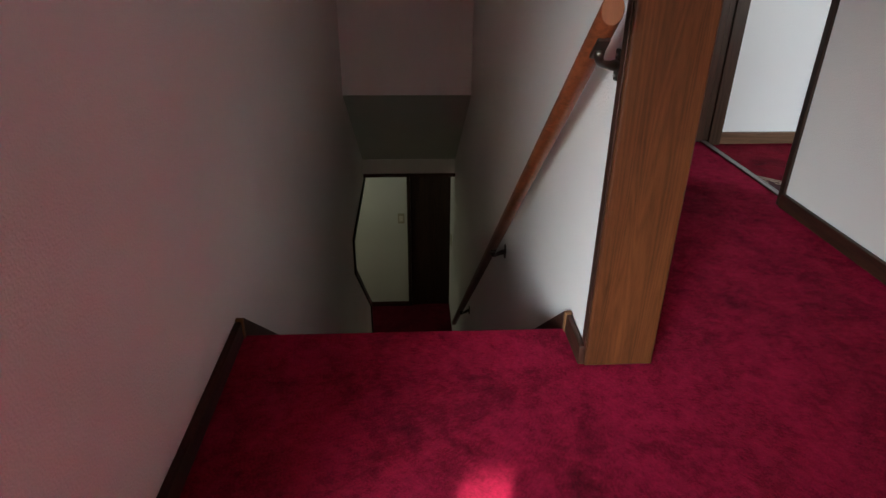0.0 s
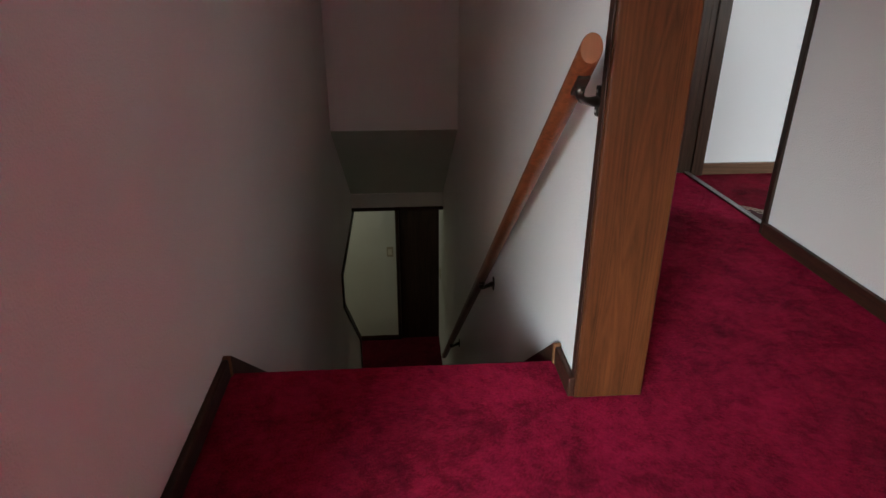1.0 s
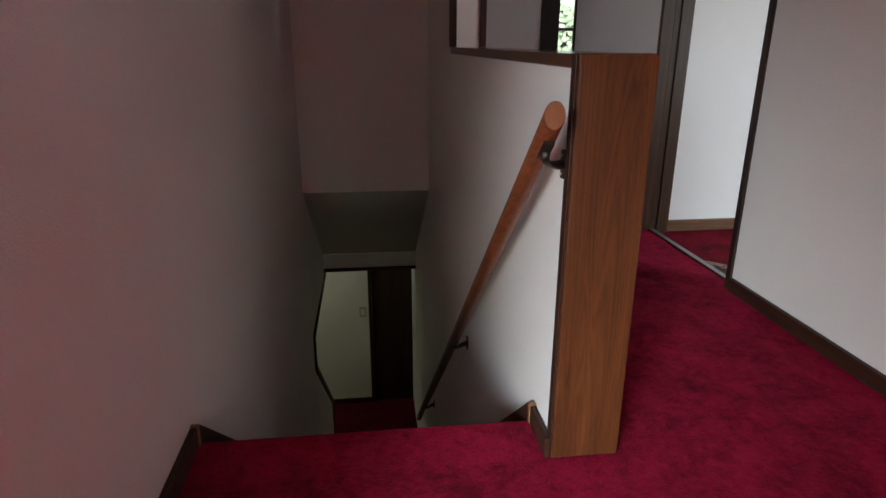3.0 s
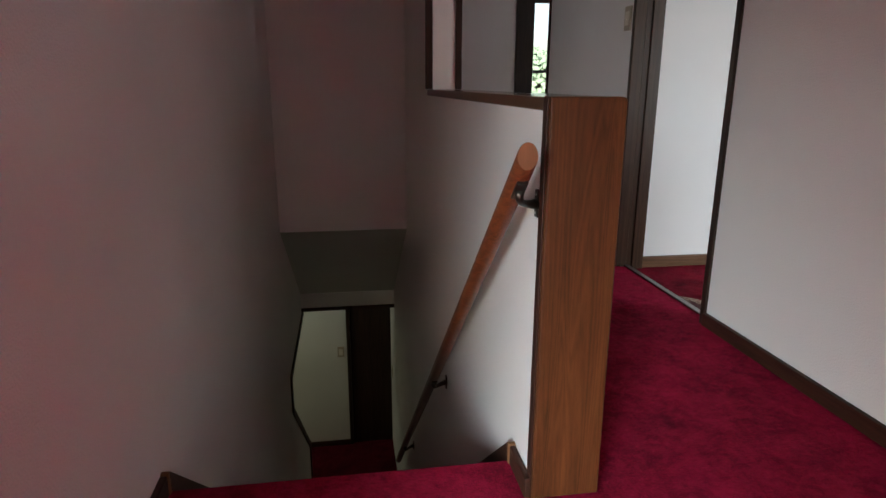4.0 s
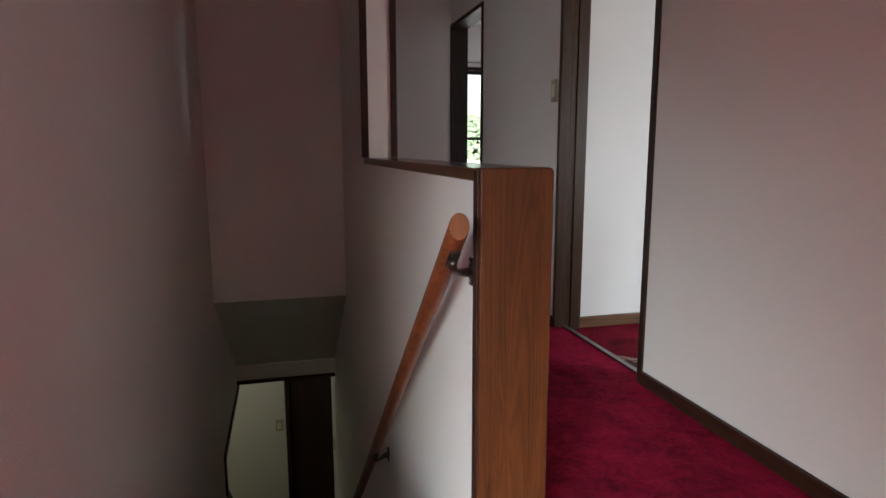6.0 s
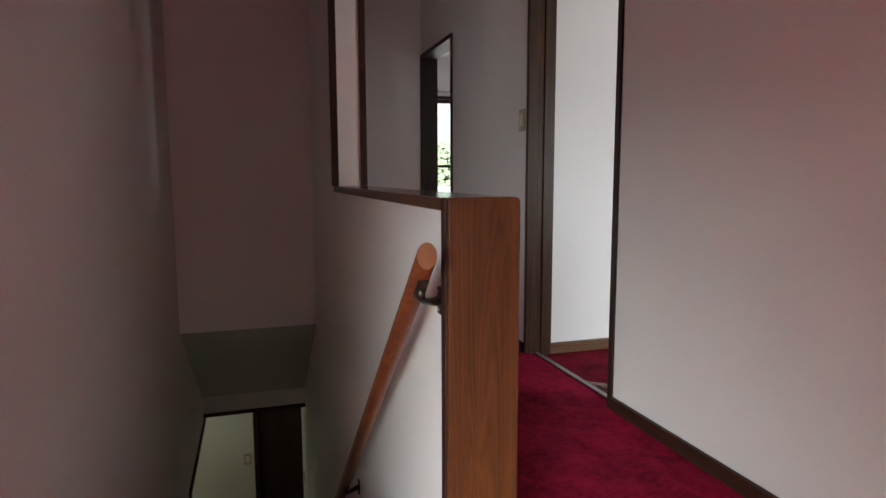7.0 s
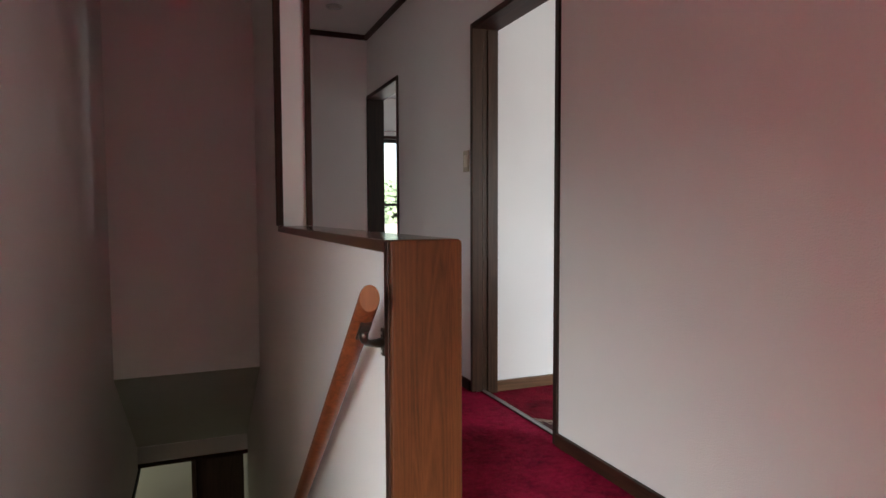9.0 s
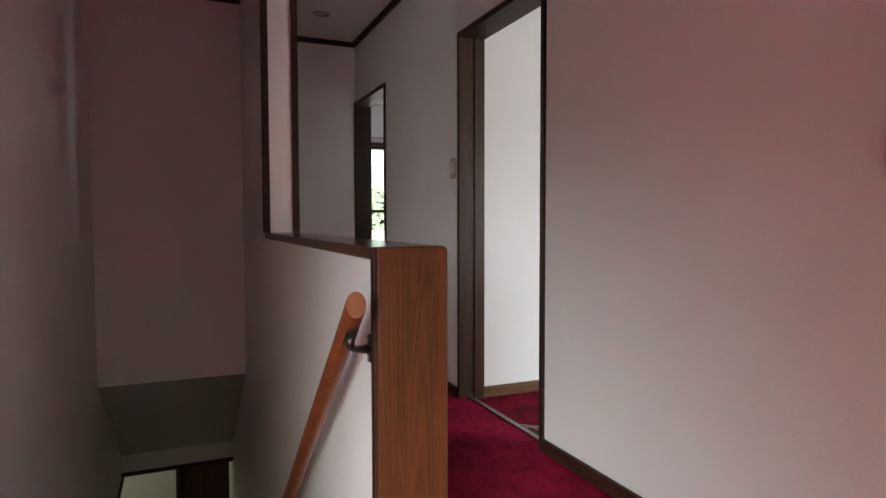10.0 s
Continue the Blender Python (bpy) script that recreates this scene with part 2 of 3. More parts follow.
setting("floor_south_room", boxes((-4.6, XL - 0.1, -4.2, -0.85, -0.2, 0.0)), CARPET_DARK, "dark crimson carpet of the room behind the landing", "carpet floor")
setting("floor_hall_below", boxes((-3.4, 0.2, 3.0, 6.0, Z0 - 0.15, Z0)), CARPET_LOW, "red carpet of the downstairs hall, its dimness put into the colour", "carpet floor")

# stairs, carpeted, each step of its own
stairs = tagged(new("stairs"), "steep straight stairs with red carpeted steps", "stairs", kind="structure")
for k in range(1, 14):
    y0 = EDGE + GOING * (k - 1) - 0.012
    part("step", bevelled(boxes((XL, 0, y0, y0 + GOING + 0.02, -RISE * k - 0.2, -RISE * k)), 0.012), CARPET, stairs)

# ---------------------------------------------------------------- walls
T = 0.12
SILL = [(3.10, -1.44), (YH, -2.58)]       # sloping lower edge of the opening beside the stairs
wall_left = setting("wall_left", merge(
    boxes((XL - T, XL, -0.95, 3.10, Z0, ZS + 0.12), (XL - T, XL, 3.10, YH + 0.08, -1.15, ZS + 0.12), (XL - T, XL, YH, YH + 0.03, Z0, -2.58),
          (XL - T, XL, -2.48, -0.95, 1.68, ZS + 0.12), (XL - T, XL, -4.0, -2.48, -0.22, ZS + 0.12)),
    prism_x([(3.10, Z0), (YH, Z0), SILL[1], SILL[0]], XL - T, XL)), PAPER, "white embossed wallpaper on the stairwell's outer wall", "wall")
setting("wall_stair", boxes((0, HALF, 0.032, YC, Z0, CAP - 0.030), (0, HALF, YC, 5.2, Z0, ZC + 0.1), (0, 0.1, EDGE - 0.1, 0.032, Z0, -0.225)),
        PAPER, "low wallpapered wall beside the stairs that grows to a full wall", "wall")
setting("wall_stair_far", boxes((XL, 0, YF, YF + 0.1, -0.03, ZS + 0.12)), PAPER, "white wallpapered far wall above the stairs", "wall")
setting("soffit", prism_x([(YF, -0.032), (YH, -0.955), (YH + 0.02, -0.935), (YF + 0.02, -0.012)], XL, 0), PAPER_SOFFIT, "sloping soffit over the foot of the stairs, greyed green to paint in its shade", "ceiling")
setting("wall_header", boxes((XL, 0, YH, YH + 0.08, -1.10, -0.96)), PAPER, "narrow wallpapered header over the foot of the stairs", "wall")
wall_right = setting("wall_right", boxes(
    (XW, XW + 0.13, -2.62, 1.0, -0.22, ZC + 0.1), (XW, XW + 0.13, 1.0, 1.855, 2.03, ZC + 0.1), (XW, XW + 0.13, 1.855, 3.225, -0.22, ZC + 0.1),
    (XW, XW + 0.13, 3.225, YE, 2.03, ZC + 0.1)), PAPER, "white embossed wallpaper on the corridor's outer wall", "wall")
setting("wall_corridor_end", boxes((HALF, XW + 0.13, YE, YE + 0.1, -0.22, ZC + 0.1)), PAPER, "white wallpapered end wall of the corridor", "wall")
LW = (0.06, 0.42, 0.06, 0.92)      # unseen low window added for red bounce off the carpet: x0, x1, z0, z1
# Unseen rear wall, set close so that it returns light to the landing.
setting("wall_behind", boxes((XL, LW[0], -2.62, -2.5, 0, ZC + 0.1), (LW[1], XW, -2.62, -2.5, 0, ZC + 0.1), (LW[0], LW[1], -2.62, -2.5, 0, LW[2]), (LW[0], LW[1], -2.62, -2.5, LW[3], ZC + 0.1)), PAPER, "unseen white wallpapered wall behind the landing, set close for bounce light", "wall")

# the side room
setting("wall_side_room", boxes((XW + 0.13, 4.2, 1.872, 2.03, -0.2, ZC + 0.1)), PAPER_ROOM, "bright white wallpapered wall of the side room", "wall")
setting("wall_side_room_east", boxes((4.1, 4.2, -0.55, 1.872, -0.2, ZC + 0.1), (4.1, 4.2, -2.1, -1.85, -0.2, ZC + 0.1), (4.1, 4.2, -1.85, -0.55, -0.2, 0.5), (4.1, 4.2, -1.85, -0.55, 2.1, ZC + 0.1)), PAPER, "white wallpapered wall of the side room", "wall")
setting("wall_side_room_south", boxes((XW + 0.13, 4.1, -2.1, -2.0, -0.2, ZC + 0.1)), PAPER, "white wallpapered south wall of the side room", "wall")

# the room at the corridor's end
WY = 6.42
setting("wall_end_room", boxes((XW + 0.13, 1.62, WY, WY + 0.12, -0.2, ZC + 0.1), (3.5, 4.2, WY, WY + 0.12, -0.2, ZC + 0.1), (1.62, 3.5, WY, WY + 0.12, -0.2, 0.30), (1.62, 3.5, WY, WY + 0.12, 1.98, ZC + 0.1)),
        PAPER, "white wallpapered window wall of the end room", "wall")
setting("wall_end_room_east", boxes((4.1, 4.2, 2.03, WY, -0.2, ZC + 0.1)), PAPER, "white wallpapered wall of the end room", "wall")
setting("wall_end_room_west", boxes((XW + 0.03, XW + 0.13, YE + 0.1, WY + 0.12, -0.2, ZC + 0.1)), PAPER, "white wallpapered wall of the end room", "wall")

# the room behind, whose window lights the landing
setting("wall_south_room", boxes((-4.6, -4.2, -4.12, -4.0, -0.2, ZC), (-1.35, XL - T, -4.12, -4.0, -0.2, ZC), (-4.2, -1.35, -4.12, -4.0, 2.05, ZC), (-4.2, -1.35, -4.12, -4.0, -0.2, 0.1)),
        PAPER, "white wallpapered window wall of the room behind", "wall")
setting("wall_south_room_west", boxes((-4.7, -4.6, -4.12, -0.85, -0.2, ZC)), PAPER, "white wallpapered wall of the room behind", "wall")
setting("wall_south_room_north", boxes((-4.6, XL - T, -0.95, -0.85, -0.2, ZC)), PAPER, "white wallpapered wall of the room behind", "wall")

# the hall below
setting("wall_hall_below", boxes((-3.3, -0.445, 5.0, 5.1, Z0, -0.3), (-0.445, 0, 5.0, 5.1, -0.85, -0.3)), PAPER_LOW, "cream wallpapered wall of the downstairs hall", "wall")
setting("wall_hall_below_west", boxes((-3.3, -3.2, 3.0, 5.0, Z0, -0.3)), PAPER_LOW, "cream wallpapered wall of the downstairs hall", "wall")
setting("wall_hall_below_south", boxes((-3.2, XL - T, 3.0, 3.1, Z0, -0.3)), PAPER_LOW, "cream wallpapered wall of the downstairs hall", "wall")

# ---------------------------------------------------------------- ceilings
setting("ceiling", boxes((0.08, XW, -2.62, YE, ZC, ZC + 0.1)), CEIL, "pale papered ceiling of the corridor", "ceiling")
setting("ceiling_stairwell", boxes((XL, 0.08, -2.62, YF, ZS, ZS + 0.1)), CEIL, "pale papered ceiling over the stairs", "ceiling")
setting("ceiling_side_room", boxes((XW + 0.13, 4.1, -2.0, 1.905, 2.5, 2.6)), CEIL, "pale papered ceiling of the side room", "ceiling")
setting("ceiling_end_room", boxes((XW + 0.13, 4.1, 2.03, WY, 2.5, 2.6)), CEIL, "pale papered ceiling of the end room", "ceiling")
setting("ceiling_south_room", boxes((-4.6, XL - T, -4.0, -0.95, 2.5, 2.6)), CEIL, "pale papered ceiling of the room behind", "ceiling")
setting("ceiling_hall_below", boxes((-3.2, XL - T, 3.1, 5.0, -0.42, -0.32), (XL - T, 0, YH + 0.08, 5.0, -0.42, -0.32)), CEIL, "pale papered ceiling of the downstairs hall", "ceiling")

# ---------------------------------------------------------------- crown trim, skirting
CROWN = 0.042
trim = tagged(new("crown_trim"), "dark-stained wooden trim along the ceiling", "trim", kind="structure")
part("trim_strip", bevelled(boxes((XW - 0.03, XW, -2.5, YE - 0.03, ZC - CROWN, ZC)), 0.004), FRAME_Y, trim)
part("trim_strip", bevelled(boxes((HALF, XW, YE - 0.03, YE, ZC - CROWN, ZC)), 0.004), FRAME_X, trim)
part("trim_strip", bevelled(boxes((XL, 0, YF - 0.03, YF, ZS - CROWN, ZS)), 0.004), FRAME_X, trim)
part("trim_strip", bevelled(boxes((-0.03, 0, YC, YF - 0.03, ZS - CROWN, ZS)), 0.004), FRAME_Y, trim)
part("trim_strip", bevelled(boxes((XL, XL + 0.03, -2.5, YF - 0.03, ZS - CROWN, ZS)), 0.004), FRAME_Y, trim)

SK = 0.056
skirt = tagged(new("baseboard"), "dark-stained wooden baseboard with eased edges", "baseboard", kind="structure")
part("board", bevelled(boxes((XW - 0.02, XW, -2.5, 0.978, 0, SK)), 0.004), FRAME_Y, skirt)
part("board", bevelled(boxes((XW - 0.02, XW, 1.874, 3.19, 0, SK)), 0.004), FRAME_Y, skirt)
part("board", bevelled(boxes((HALF, XW - 0.02, YE - 0.02, YE, 0, SK)), 0.004), FRAME_X, skirt)
part("board", bevelled(boxes((XL, XL + 0.018, -0.95, 0.150, 0, SK)), 0.004), FRAME_Y, skirt)
part("board", bevelled(boxes((-0.018, -0.0015, 0.006, 0.150, 0, SK)), 0.004), FRAME_Y, skirt)
part("board", bevelled(boxes((XW + 0.135, 4.1, 1.854, 1.872, -0.018, 0.045)), 0.004), SKIRT_ROOM, skirt, "mid-brown wooden baseboard")
part("board", bevelled(boxes((-3.2, -0.48, 4.984, 5.0, Z0, Z0 + 0.06)), 0.004), FRAME_X, skirt)

SLOPE = RISE / GOING
stringers = tagged(new("stair_stringer"), "dark wooden skirting that follows the slope of the stairs", "stringer", kind="structure")
for x0, x1 in ((XL, XL + 0.02), (-0.02, 0)):
    part("string_board", prism_x([(0.166, SK), (0.166, -0.16), (3.2, -0.16 - 3.034 * SLOPE), (3.2, SK - 3.034 * SLOPE)], x0, x1), FRAME_Y, stringers)
    part("end_strip", bevelled(boxes((x0, x1, 0.1505, 0.1655, -0.01, SK + 0.002)), 0.003), PALE_END, stringers, "pale cut end of the skirting board")

# ---------------------------------------------------------------- low wall's woodwork
end_board = thing("end_board", "oiled brown wooden board with bold grain closing the low wall", "wooden post")
slab = boxes((-0.001, HALF + 0.006, 0.0, 0.0315, 0.0, CAP))
bmesh.ops.bevel(slab, geom=[e for e in slab.edges if min(v.co.x for v in e.verts) > 0.1 and min(v.co.z for v in e.verts) > CAP - 0.001 and abs(e.verts[0].co.y - e.verts[1].co.y) > 0.01],
                offset=0.011, segments=4, affect="EDGES", profile=0.5)
bmesh.ops.bevel(slab, geom=[e for e in slab.edges if max(abs(v.co.y) for v in e.verts) < 0.0005 and min(v.co.z for v in e.verts) > -0.5],
                offset=0.0055, segments=3, affect="EDGES", profile=0.5)
part("board", slab, BOARD, end_board)
# Thin dark strip laid over the board's left side face.
part("edge_strip", bevelled(boxes((-0.0055, -0.0012, 0.007, 0.0345, 0.0, CAP - 0.004)), 0.0015), FRAME_Z, end_board, "thin dark edge strip")
cap = thing("low_wall_ledge", "polished dark brown wooden ledge lying on the low wall", "ledge")
part("cap_board", bevelled(boxes((-0.003, HALF + 0.007, 0.0325, YC, CAP - 0.030, CAP - 0.001)), 0.004, 3), CAPWOOD, cap)
corner = tagged(new("corner_trim"), "dark wooden corner trim on the end of the full wall", "trim", kind="structure")
for x0, x1 in ((-0.008, 0.024), (HALF - 0.024, HALF + 0.008)):
    part("corner_strip", bevelled(boxes((x0, x1, YC - 0.012, YC, CAP, ZS + 0.05 if x0 < 0 else ZC)), 0.003), FRAME_Z, corner)
    xs = (x0, -0.0005) if x0 < 0 else (HALF + 0.0005, x1)
    part("corner_strip", boxes((*xs, YC + 0.0005, YC + 0.03, CAP, ZS if x0 < 0 else ZC)), FRAME_Z, corner)

# ---------------------------------------------------------------- handrail
RX, RY, RZ, RR = -0.073, -0.095, 0.842, 0.0215
RS = 0.865
handrail = thing("handrail", "round red-brown wooden handrail on bronze brackets beside the stairs", "handrail")
bm = bmesh.new()
rings = []
way = Vector((0, 1, -RS)).normalized()
up = Vector((0, RS, 1)).normalized()
for d, r in ((0.0, RR * 0.93), (0.0025, RR), (3.35, RR)):
    ring = []
    for k in range(32):
        a = 2 * math.pi * k / 32
        off = r * (math.cos(a) * Vector((1, 0, 0)) + math.sin(a) * up)
        off -= way * (off.y / way.y)          # plumb-cut end
        ring.append(bm.verts.new(Vector((RX, RY, RZ)) + Vector((0, d, -RS * d)) + off))
    rings.append(ring)
for a, c in zip(rings, rings[1:]):
    for k in range(32):
        f = bm.faces.new((a[k], a[(k + 1) % 32], c[(k + 1) % 32], c[k]))
        f.smooth = True
bm.faces.new(rings[-1])
bmesh.ops.recalc_face_normals(bm, faces=bm.faces[:])
part("rail", bm, RAIL, handrail)
bm = bmesh.new()
vs = []
for k in range(32):
    a = 2 * math.pi * k / 32
    off = RR * 0.93 * (math.cos(a) * Vector((1, 0, 0)) + math.sin(a) * up)
    off -= way * (off.y / way.y)
    vs.append(bm.verts.new(Vector((RX, RY - 0.0002, RZ)) + off))
face = bm.faces.new(vs)
ext = bmesh.ops.extrude_face_region(bm, geom=[face])
bmesh.ops.translate(bm, vec=(0, 0.004, 0), verts=[v for v in ext["geom"] if isinstance(v, bmesh.types.BMVert)])
bmesh.ops.recalc_face_normals(bm, faces=bm.faces[:])
part("end_face", bm, RAIL_END, handrail, "pale end grain of the plumb-cut rail")


def bracket(y):
    """A bent arm, thicker towards its upright wall plate, that carries a saddle under the rail."""
    zp = RZ - RS * (y - RY) + 0.003
    ye = y - 0.092
    zs = RZ - RS * (ye - RY) - RR * math.hypot(1, RS) - 0.003
    arm = part("bracket", tube([(-0.004, y, zp - 0.001), (-0.020, y - 0.010, zp), (-0.040, y - 0.034, zp + 0.006), (-0.058, y - 0.062, zp + 0.014), (RX + 0.004, y - 0.083, zs - 0.022), (RX, ye, zs - 0.014), (RX, ye - 0.001, zs)],
                               [0.0150, 0.0125, 0.0100, 0.0088, 0.0085, 0.0090, 0.0105], 16, 0.8), BRONZE, handrail, "dark bronze handrail bracket", True)
    plate = bevelled(boxes((-0.007, 0.0, y - 0.011, y + 0.016, zp - 0.032, zp + 0.030)), 0.006, 3)
    part("wall_plate", plate, BRONZE, arm)
    saddle = bevelled(boxes((-0.012, 0.012, -0.030, 0.030, -0.003, 0.0045)), 0.0022, 2)
    bmesh.ops.transform(saddle, verts=saddle.verts[:], matrix=Matrix.Translation((RX, ye, zs)) @ pose(0, 0, 0, -math.degrees(math.atan(RS)), 0, 0))
    part("saddle", saddle, BRONZE, arm)
    for dz in (0.019, -0.022):
        part("screw", lathe([(0.0035, -0.0085), (0.0035, -0.006)], (0, y + 0.004, zp + dz), "x", 10), STEEL, arm)


for y in (0.046, 1.262, 2.70):
    bracket(y)

# ---------------------------------------------------------------- doorway to the side room
door_1 = tagged(new("door_1"), "open doorway with dark-stained wooden casing and grooved jamb", "doorway", kind="structure")
part("casing", bevelled(boxes((XW - 0.012, XW + 0.05, 0.978, 1.008, 0, 2.05)), 0.003), DOORWOOD, door_1)
part("casing", bevelled(boxes((XW - 0.012, XW + 0.05, 1.842, 1.872, 0, 2.05)), 0.003), CASING, door_1)
part("casing", bevelled(boxes((XW - 0.012, XW + 0.05, 1.009, 1.841, 2.018, 2.05)), 0.003), FRAME_Y, door_1)
for y0, y1 in ((0.985, 1.008), (1.842, 1.866)):
    jamb = part("jamb", boxes((XW + 0.0505, XW + 0.062, y0, y1, -0.018, 2.04)), CASING, door_1)
    part("jamb_strip", bevelled(boxes((XW + 0.066, XW + 0.076, y0, y1, -0.018, 2.04)), 0.002), CASING, jamb)
    part("jamb_strip", boxes((XW + 0.062, XW + 0.066, y0 if y0 > 1.5 else y0, y1 + 0.004 if y0 > 1.5 else y1 - 0.004, -0.018, 2.04)), CASING, jamb)
    part("jamb_strip", bevelled(boxes((XW + 0.082, XW + 0.146, y0 - (0.004 if y0 > 1.5 else 0), y1 + (0 if y0 > 1.5 else 0.004), -0.018, 2.04)), 0.003), CASING, jamb)
    part("jamb_strip", boxes((XW + 0.076, XW + 0.082, y0 + (0.006 if y0 > 1.5 else 0), y1 - (0 if y0 > 1.5 else 0.006), -0.018, 2.04)), CASING, jamb)
part("head_lining", boxes((XW + 0.0505, XW + 0.146, 1.009, 1.841, 2.022, 2.04)), FRAME_Y, door_1)
rail1 = part("threshold", boxes((XW + 0.0405, XW + 0.0755, 1.008, 1.842, -0.02, 0.003)), FRAME_Y, door_1, "dark wooden threshold")
part("track", bevelled(boxes((XW + 0.044, XW + 0.055, 1.008, 1.842, 0.0035, 0.008)), 0.002), STEEL, rail1, "dull aluminium sliding track")
part("track", bevelled(boxes((XW + 0.060, XW + 0.066, 1.008, 1.842, 0.0035, 0.008)), 0.002), STEEL, rail1, "dull aluminium sliding track")

# ---------------------------------------------------------------- doorway to the end room
door_2 = tagged(new("door_2"), "open doorway with very dark wooden casing at the corridor's end", "doorway", kind="structure")
part("casing", bevelled(boxes((XW - 0.012, XW + 0.14, 3.195, 3.222, 0, 2.05)), 0.003), FRAME_Z, door_2)
part("casing", bevelled(boxes((XW - 0.012, XW + 0.14, 4.048, 4.078, 0, 2.05)), 0.003), DOORWOOD, door_2)
part("casing", bevelled(boxes((XW - 0.012, XW + 0.14, 3.223, 4.047, 2.018, 2.05)), 0.003), FRAME_Y, door_2)
part("threshold", boxes((XW + 0.013, XW + 0.13, 3.223, 4.047, -0.02, 0.003)), FRAME_Y, door_2)

# ---------------------------------------------------------------- window of the end room
window_1 = tagged(new("window_1"), "tall window with dark bronze frame, daylight and trees behind", "window", kind="structure")
fy0, fy1 = WY + 0.02, WY + 0.08
part("window_frame", boxes((1.62, 1.66, fy0, fy1, 0.30, 1.98), (3.46, 3.5, fy0, fy1, 0.30, 1.98), (1.66, 3.46, fy0, fy1, 0.30, 0.34), (1.66, 3.46, fy0, fy1, 1.935, 1.98)), BLACKFRAME, window_1)
part("mid_rail", boxes((1.66, 3.46, fy0 + 0.005, fy1 - 0.005, 1.115, 1.15)), BLACKFRAME, window_1)
part("mullion", boxes((2.55, 2.59, fy0 + 0.005, fy1 - 0.005, 0.34, 1.115), (2.55, 2.59, fy0 + 0.005, fy1 - 0.005, 1.15, 1.935)), BLACKFRAME, window_1)
for x0, x1 in ((1.66, 2.55), (2.59, 3.46)):
    for z0, z1 in ((0.34, 1.115), (1.15, 1.935)):
        part("pane", boxes((x0, x1, WY + 0.048, WY + 0.052, z0, z1)), glass, window_1).visible_shadow = False
part("window_casing", bevelled(boxes((1.56, 3.56, WY - 0.02, WY - 0.0005, 1.98, 2.02)), 0.003), FRAME_X, window_1)
part("window_sill", bevelled(boxes((1.56, 3.56, WY - 0.03, WY - 0.0005, 0.27, 0.30)), 0.003), FRAME_X, window_1)
curtain_rail = thing("curtain_rail", "pale slim curtain rail fixed above the window", "curtain rail")
part("rail", tube([(1.5, WY - 0.05, 2.075), (3.6, WY - 0.05, 2.075)], 0.010, 12), CHROME, curtain_rail)
for x in (1.55, 2.5, 3.55):
    part("bracket", boxes((x - 0.006, x + 0.006, WY - 0.05, WY, 2.066, 2.084)), CHROME, curtain_rail)

# Added window out of view; sun through it reddens the landing walls.
added_sun_window = tagged(new("added_sun_window"), "unseen low window with dark bronze frame, added to let sun onto the landing", "window", kind="structure")
part("window_frame", boxes((LW[0], LW[0] + 0.03, -2.59, -2.53, LW[2], LW[3]), (LW[1] - 0.03, LW[1], -2.59, -2.53, LW[2], LW[3]),
                           (LW[0] + 0.03, LW[1] - 0.03, -2.59, -2.53, LW[2], LW[2] + 0.03), (LW[0] + 0.03, LW[1] - 0.03, -2.59, -2.53, LW[3] - 0.03, LW[3])), BLACKFRAME, added_sun_window)
part("pane", boxes((LW[0] + 0.03, LW[1] - 0.03, -2.562, -2.558, LW[2] + 0.03, LW[3] - 0.03)), glass, added_sun_window).visible_shadow = False

# ---------------------------------------------------------------- opening beside the foot of the stairs, door below
open_trim = tagged(new("opening_trim"), "dark wooden trim round the opening beside the stairs", "trim", kind="structure")
ox0, ox1 = XL - T - 0.012, XL + 0.014
part("trim_board", boxes((ox0, ox1, 3.08, YH + 0.085, -1.19, -1.151)), FRAME_Y, open_trim)
part("trim_board", boxes((ox0, ox1, 3.075, 3.125, SILL[0][1] - 0.0, -1.19)), FRAME_Z, open_trim)
part("trim_board", prism_x([(3.075, -1.45), (YH + 0.03, -2.63), (YH + 0.03, -2.56), (3.125, -1.43)], ox0, ox1), FRAME_Y, open_trim)
part("trim_board", boxes((ox0, ox1, YH + 0.031, YH + 0.07, Z0, -2.57)), FRAME_Z, open_trim)
part("trim_board", boxes((XL - 0.005, 0.012, YH - 0.008, YH + 0.088, -1.135, -1.10)), FRAME_X, open_trim)
# Backing slab added to stop sky showing through the door's edge gap.
setting("door_backing", boxes((-0.7, 0, 5.101, 5.2, Z0, -0.3)), PAPER_LOW, "unseen backing slab that blocks sky behind the downstairs door", "wall")
door_3 = tagged(new("door_3"), "closed very dark wooden door in the downstairs hall", "door", kind="structure")
part("casing", bevelled(boxes((-0.480, -0.442, 4.985, 5.06, Z0, -0.85)), 0.003), DOORWOOD, door_3)
part("door_leaf", bevelled(boxes((-0.441, -0.001, 5.02, 5.055, Z0, -0.851)), 0.003), DOORWOOD, door_3)
part("casing", boxes((-0.441, -0.001, 4.988, 5.06, -0.849, -0.80)), DOORWOOD, door_3)


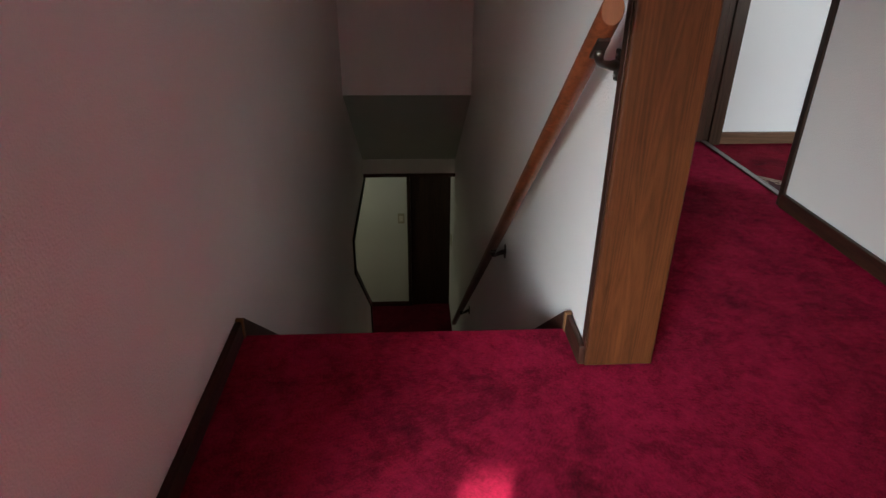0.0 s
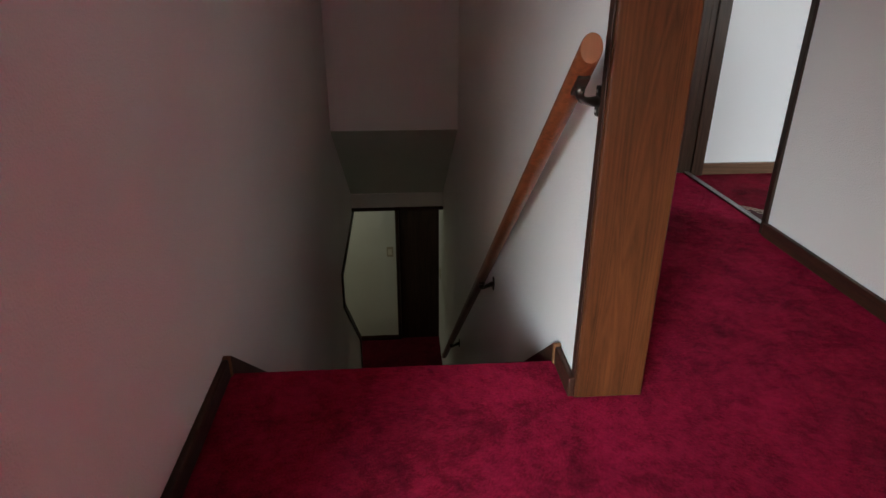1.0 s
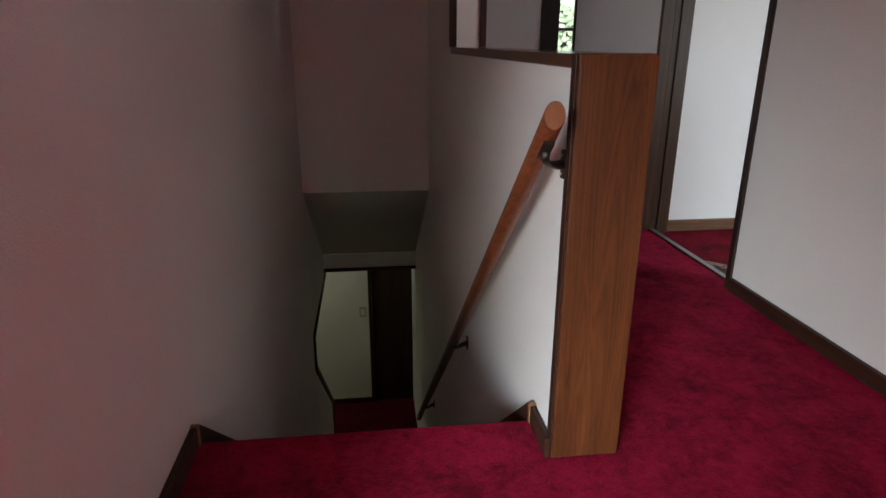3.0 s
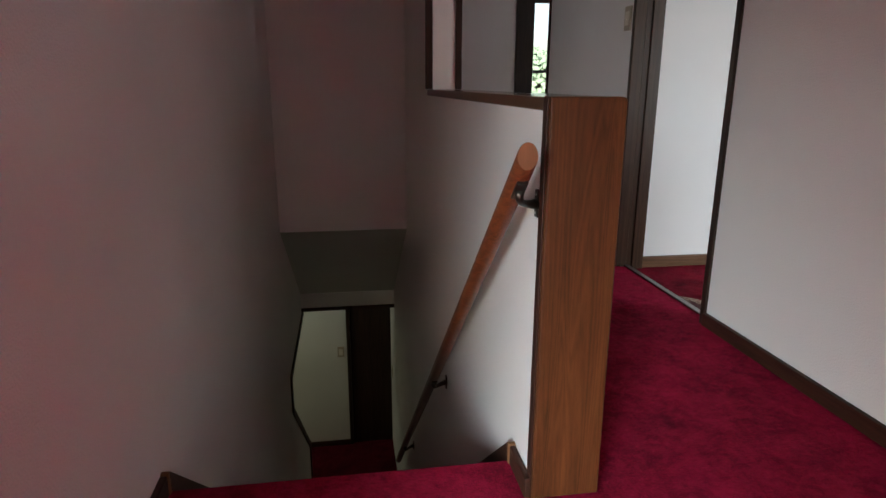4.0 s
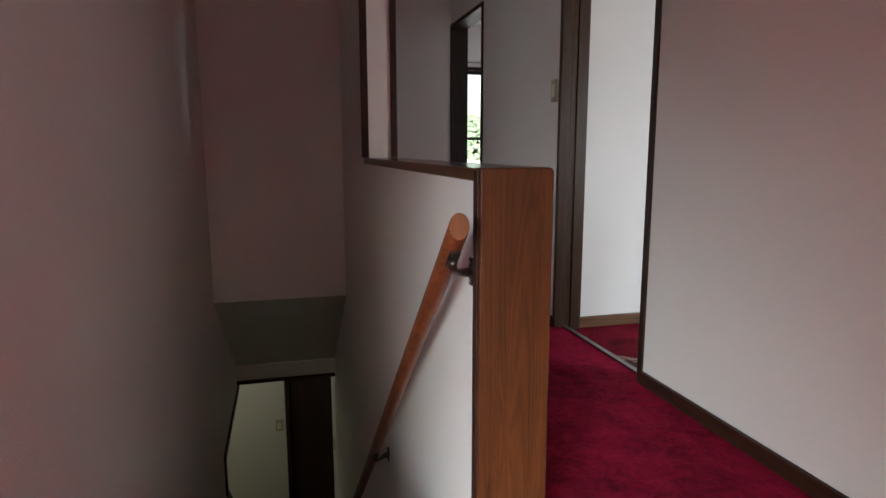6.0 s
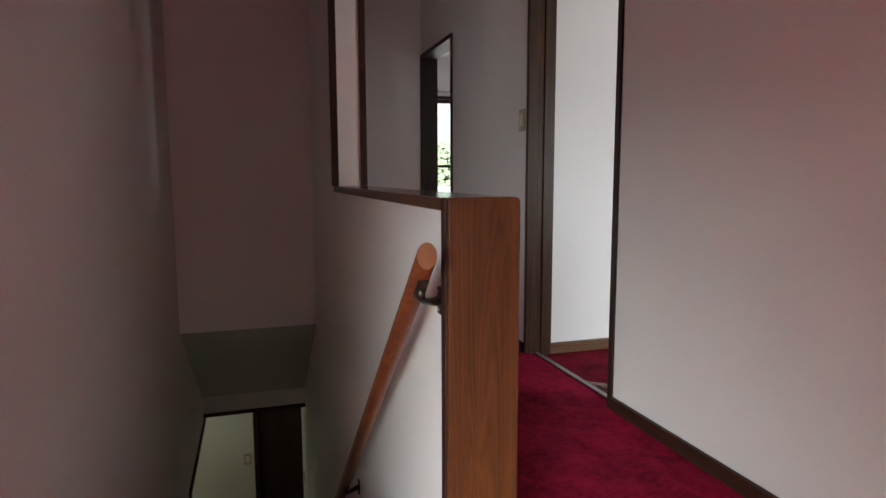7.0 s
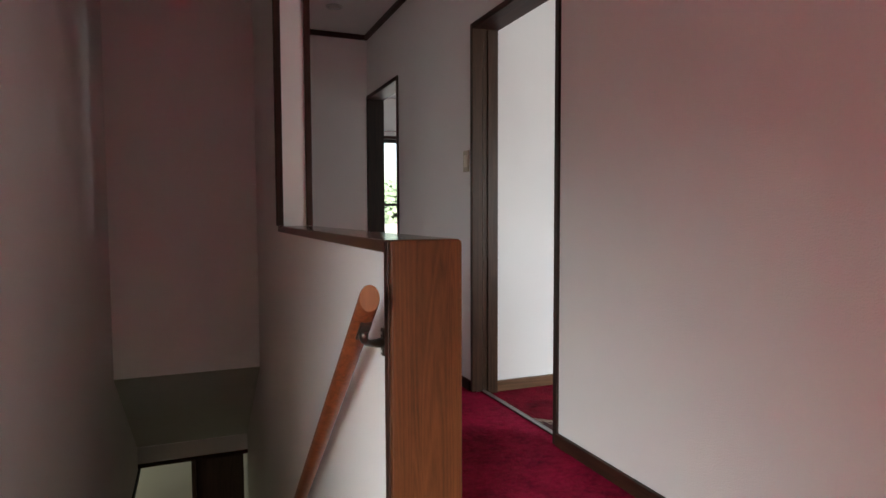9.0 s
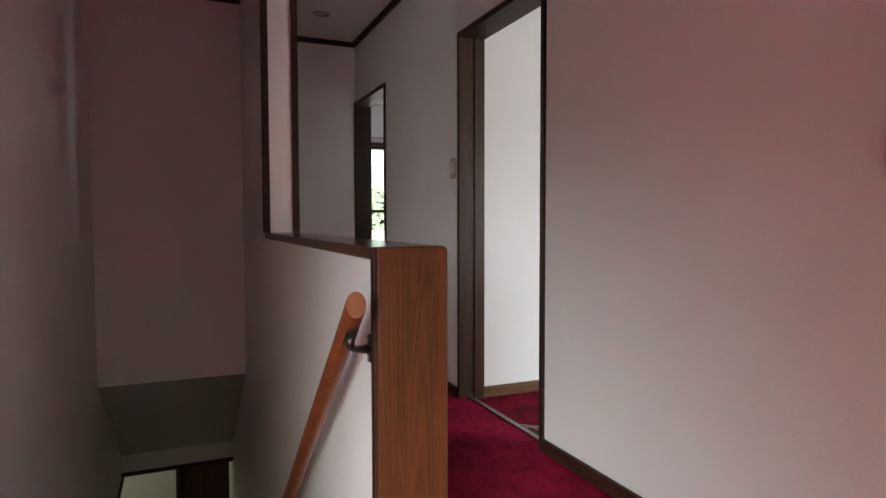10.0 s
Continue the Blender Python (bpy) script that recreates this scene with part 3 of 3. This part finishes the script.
# ---------------------------------------------------------------- switches, lamp, rug, panel
def switch_plate(m, label):
    """A wide wall switch: bevelled plate, rocker and a small indicator; it faces -x, its back at the origin."""
    sw = tagged(new("wall_switch"), label, "switch", "wall switches")
    plate = part("plate", bevelled(boxes((-0.009, 0, -0.036, 0.036, -0.06, 0.06)), 0.003, 3), PLASTIC, sw)
    part("rocker", bevelled(boxes((-0.0125, -0.0092, -0.022, 0.022, -0.034, 0.034)), 0.0015, 2), PLASTIC2, plate)
    part("indicator", lathe([(0.0035, -0.0145), (0.0035, -0.0125)], (0, 0.0, -0.005), "x", 12), lens_glow, plate)
    sw.matrix_world = m
    return sw


switch_plate(pose(XW, 1.94, 1.306), "ivory plastic wall switch beside the dark door casing")
switch_plate(pose(-0.546, 5.0, -1.835, 0, 0, 90), "ivory plastic wall switch on the cream wall downstairs")
switch_plate(pose(0, 4.78, -2.0, 0, 0, 0), "ivory plastic wall switch on the wall beside the dark door")

downlight = thing("downlight", "small recessed ceiling downlight with a chrome ring, switched off", "ceiling light")
part("ring", lathe([(0.066, 0.0), (0.066, -0.004), (0.060, -0.009), (0.050, -0.009), (0.046, -0.002), (0.046, 0.0)], (0.625, 3.42, ZC)), STEEL, downlight, "", True)
part("reflector", lathe([(0.0455, -0.001), (0.036, -0.005), (0.030, -0.006)], (0.625, 3.42, ZC)), CHROME, downlight, "", True)

rug = thing("rug", "crimson rug with cream scrolled corner ornament on the side room's carpet", "rug")
part("rug_field", bevelled(boxes((1.128, 2.9, -0.6, 1.40, -0.017, -0.007)), 0.003), CARPET_DARK, rug)


def band(offset, wide, z):
    """A cream stripe across the rug's corner, slanting from its edge into the field."""
    p, way, side = Vector((1.133, 1.352)), Vector((0.74, -0.67)), Vector((-0.67, -0.74))
    a = p + side * offset
    a += way * max(0.0, (1.133 - a.x) / way.x)
    c = a + way * 0.34
    return prism_z([tuple(a), tuple(c), tuple(c + side * wide), tuple(a + side * wide + way * wide)], -0.0075, z)


part("rug_ground", band(0.028, 0.13, -0.0064), plain("dark_maroon_wool", (0.06, 0.012, 0.014), 0.95, 0.0, 0.2, 200.0), rug, "dark maroon ornament ground")
for offset in (0.0, 0.017):
    part("rug_stripe", band(offset, 0.006, -0.005), CREAM, rug, "cream woven stripe")
for k in range(9):
    q = Vector((1.142, 1.300)) + Vector((0.74, -0.67)) * (0.024 * k) + Vector((-0.67, -0.74)) * (0.018 * math.sin(2.1 * k) + 0.004)
    curl = [(max(1.135, q.x + r * math.cos(w)), q.y + r * math.sin(w), -0.0058) for w, r in ((0.7 * m + k, 0.017 - 0.0018 * m) for m in range(7))]
    part("rug_scroll", tube(curl, 0.0035, 6, 0.4), CREAM, rug, "cream woven scroll")

panel = thing("wall_panel", "dark red wooden panel hanging on the corridor wall", "wall panel")
part("panel_frame", bevelled(boxes((XW - 0.028, XW, -0.95, -0.418, 1.115, 2.0)), 0.004), REDWOOD, panel)

# ---------------------------------------------------------------- unseen cloths added to cut the sun at the south window
curtain = thing("curtain", "unseen white cloths that narrow the sun in the south window", "curtain")
part("sun_stop_side", boxes((-1.425, -1.3, -4.02, -4.0005, 0.1, 2.07)), LACE, curtain)
# Added sheet that keeps high sun off the room's walls.
part("sun_stop_top", boxes((-4.2, -1.665, -4.02, -4.0005, 1.42, 2.07)), LACE, curtain, "white sheet added to block the upper sun")

# ---------------------------------------------------------------- outside
setting("ground", boxes((-900, 900, -900, 900, -3.2, -3.03)), EARTH, "pale open ground outside the house", "ground")


rnd = random.Random(5)
verts, faces = [], []
for k in range(26000):
    x, d = rnd.uniform(20, 170), rnd.random()
    y = 250 + 30 * d
    top = 13 + 5 * d + 2.6 * math.sin(x * 0.33) + 1.8 * math.sin(x * 0.9 + 1) + 1.2 * math.sin(x * 2.3)
    c = Vector((x, y - 6 * (1 - rnd.random() ** 2), -3 + top * rnd.random()))
    s = 0.7 + 0.9 * rnd.random()
    facing = (sun_way + 0.5 * Vector((rnd.gauss(0, 1), rnd.gauss(0, 1), rnd.gauss(0, 1)))).normalized()
    u = facing.cross(Vector((rnd.gauss(0, 1), rnd.gauss(0, 1), rnd.gauss(0, 1)))).normalized()
    v = facing.cross(u)
    i = len(verts)
    verts += [c - u * s, c + v * s * 0.7, c + u * s, c - v * s * 0.7]
    faces.append((i, i + 1, i + 2, i + 3))
me = bpy.data.meshes.new("far_woods")
me.from_pydata(verts, [], faces)
me.materials.append(LEAF)
tagged(new("far_woods", me), "distant green leafy woods beyond the open ground", "woods", kind="stuff")
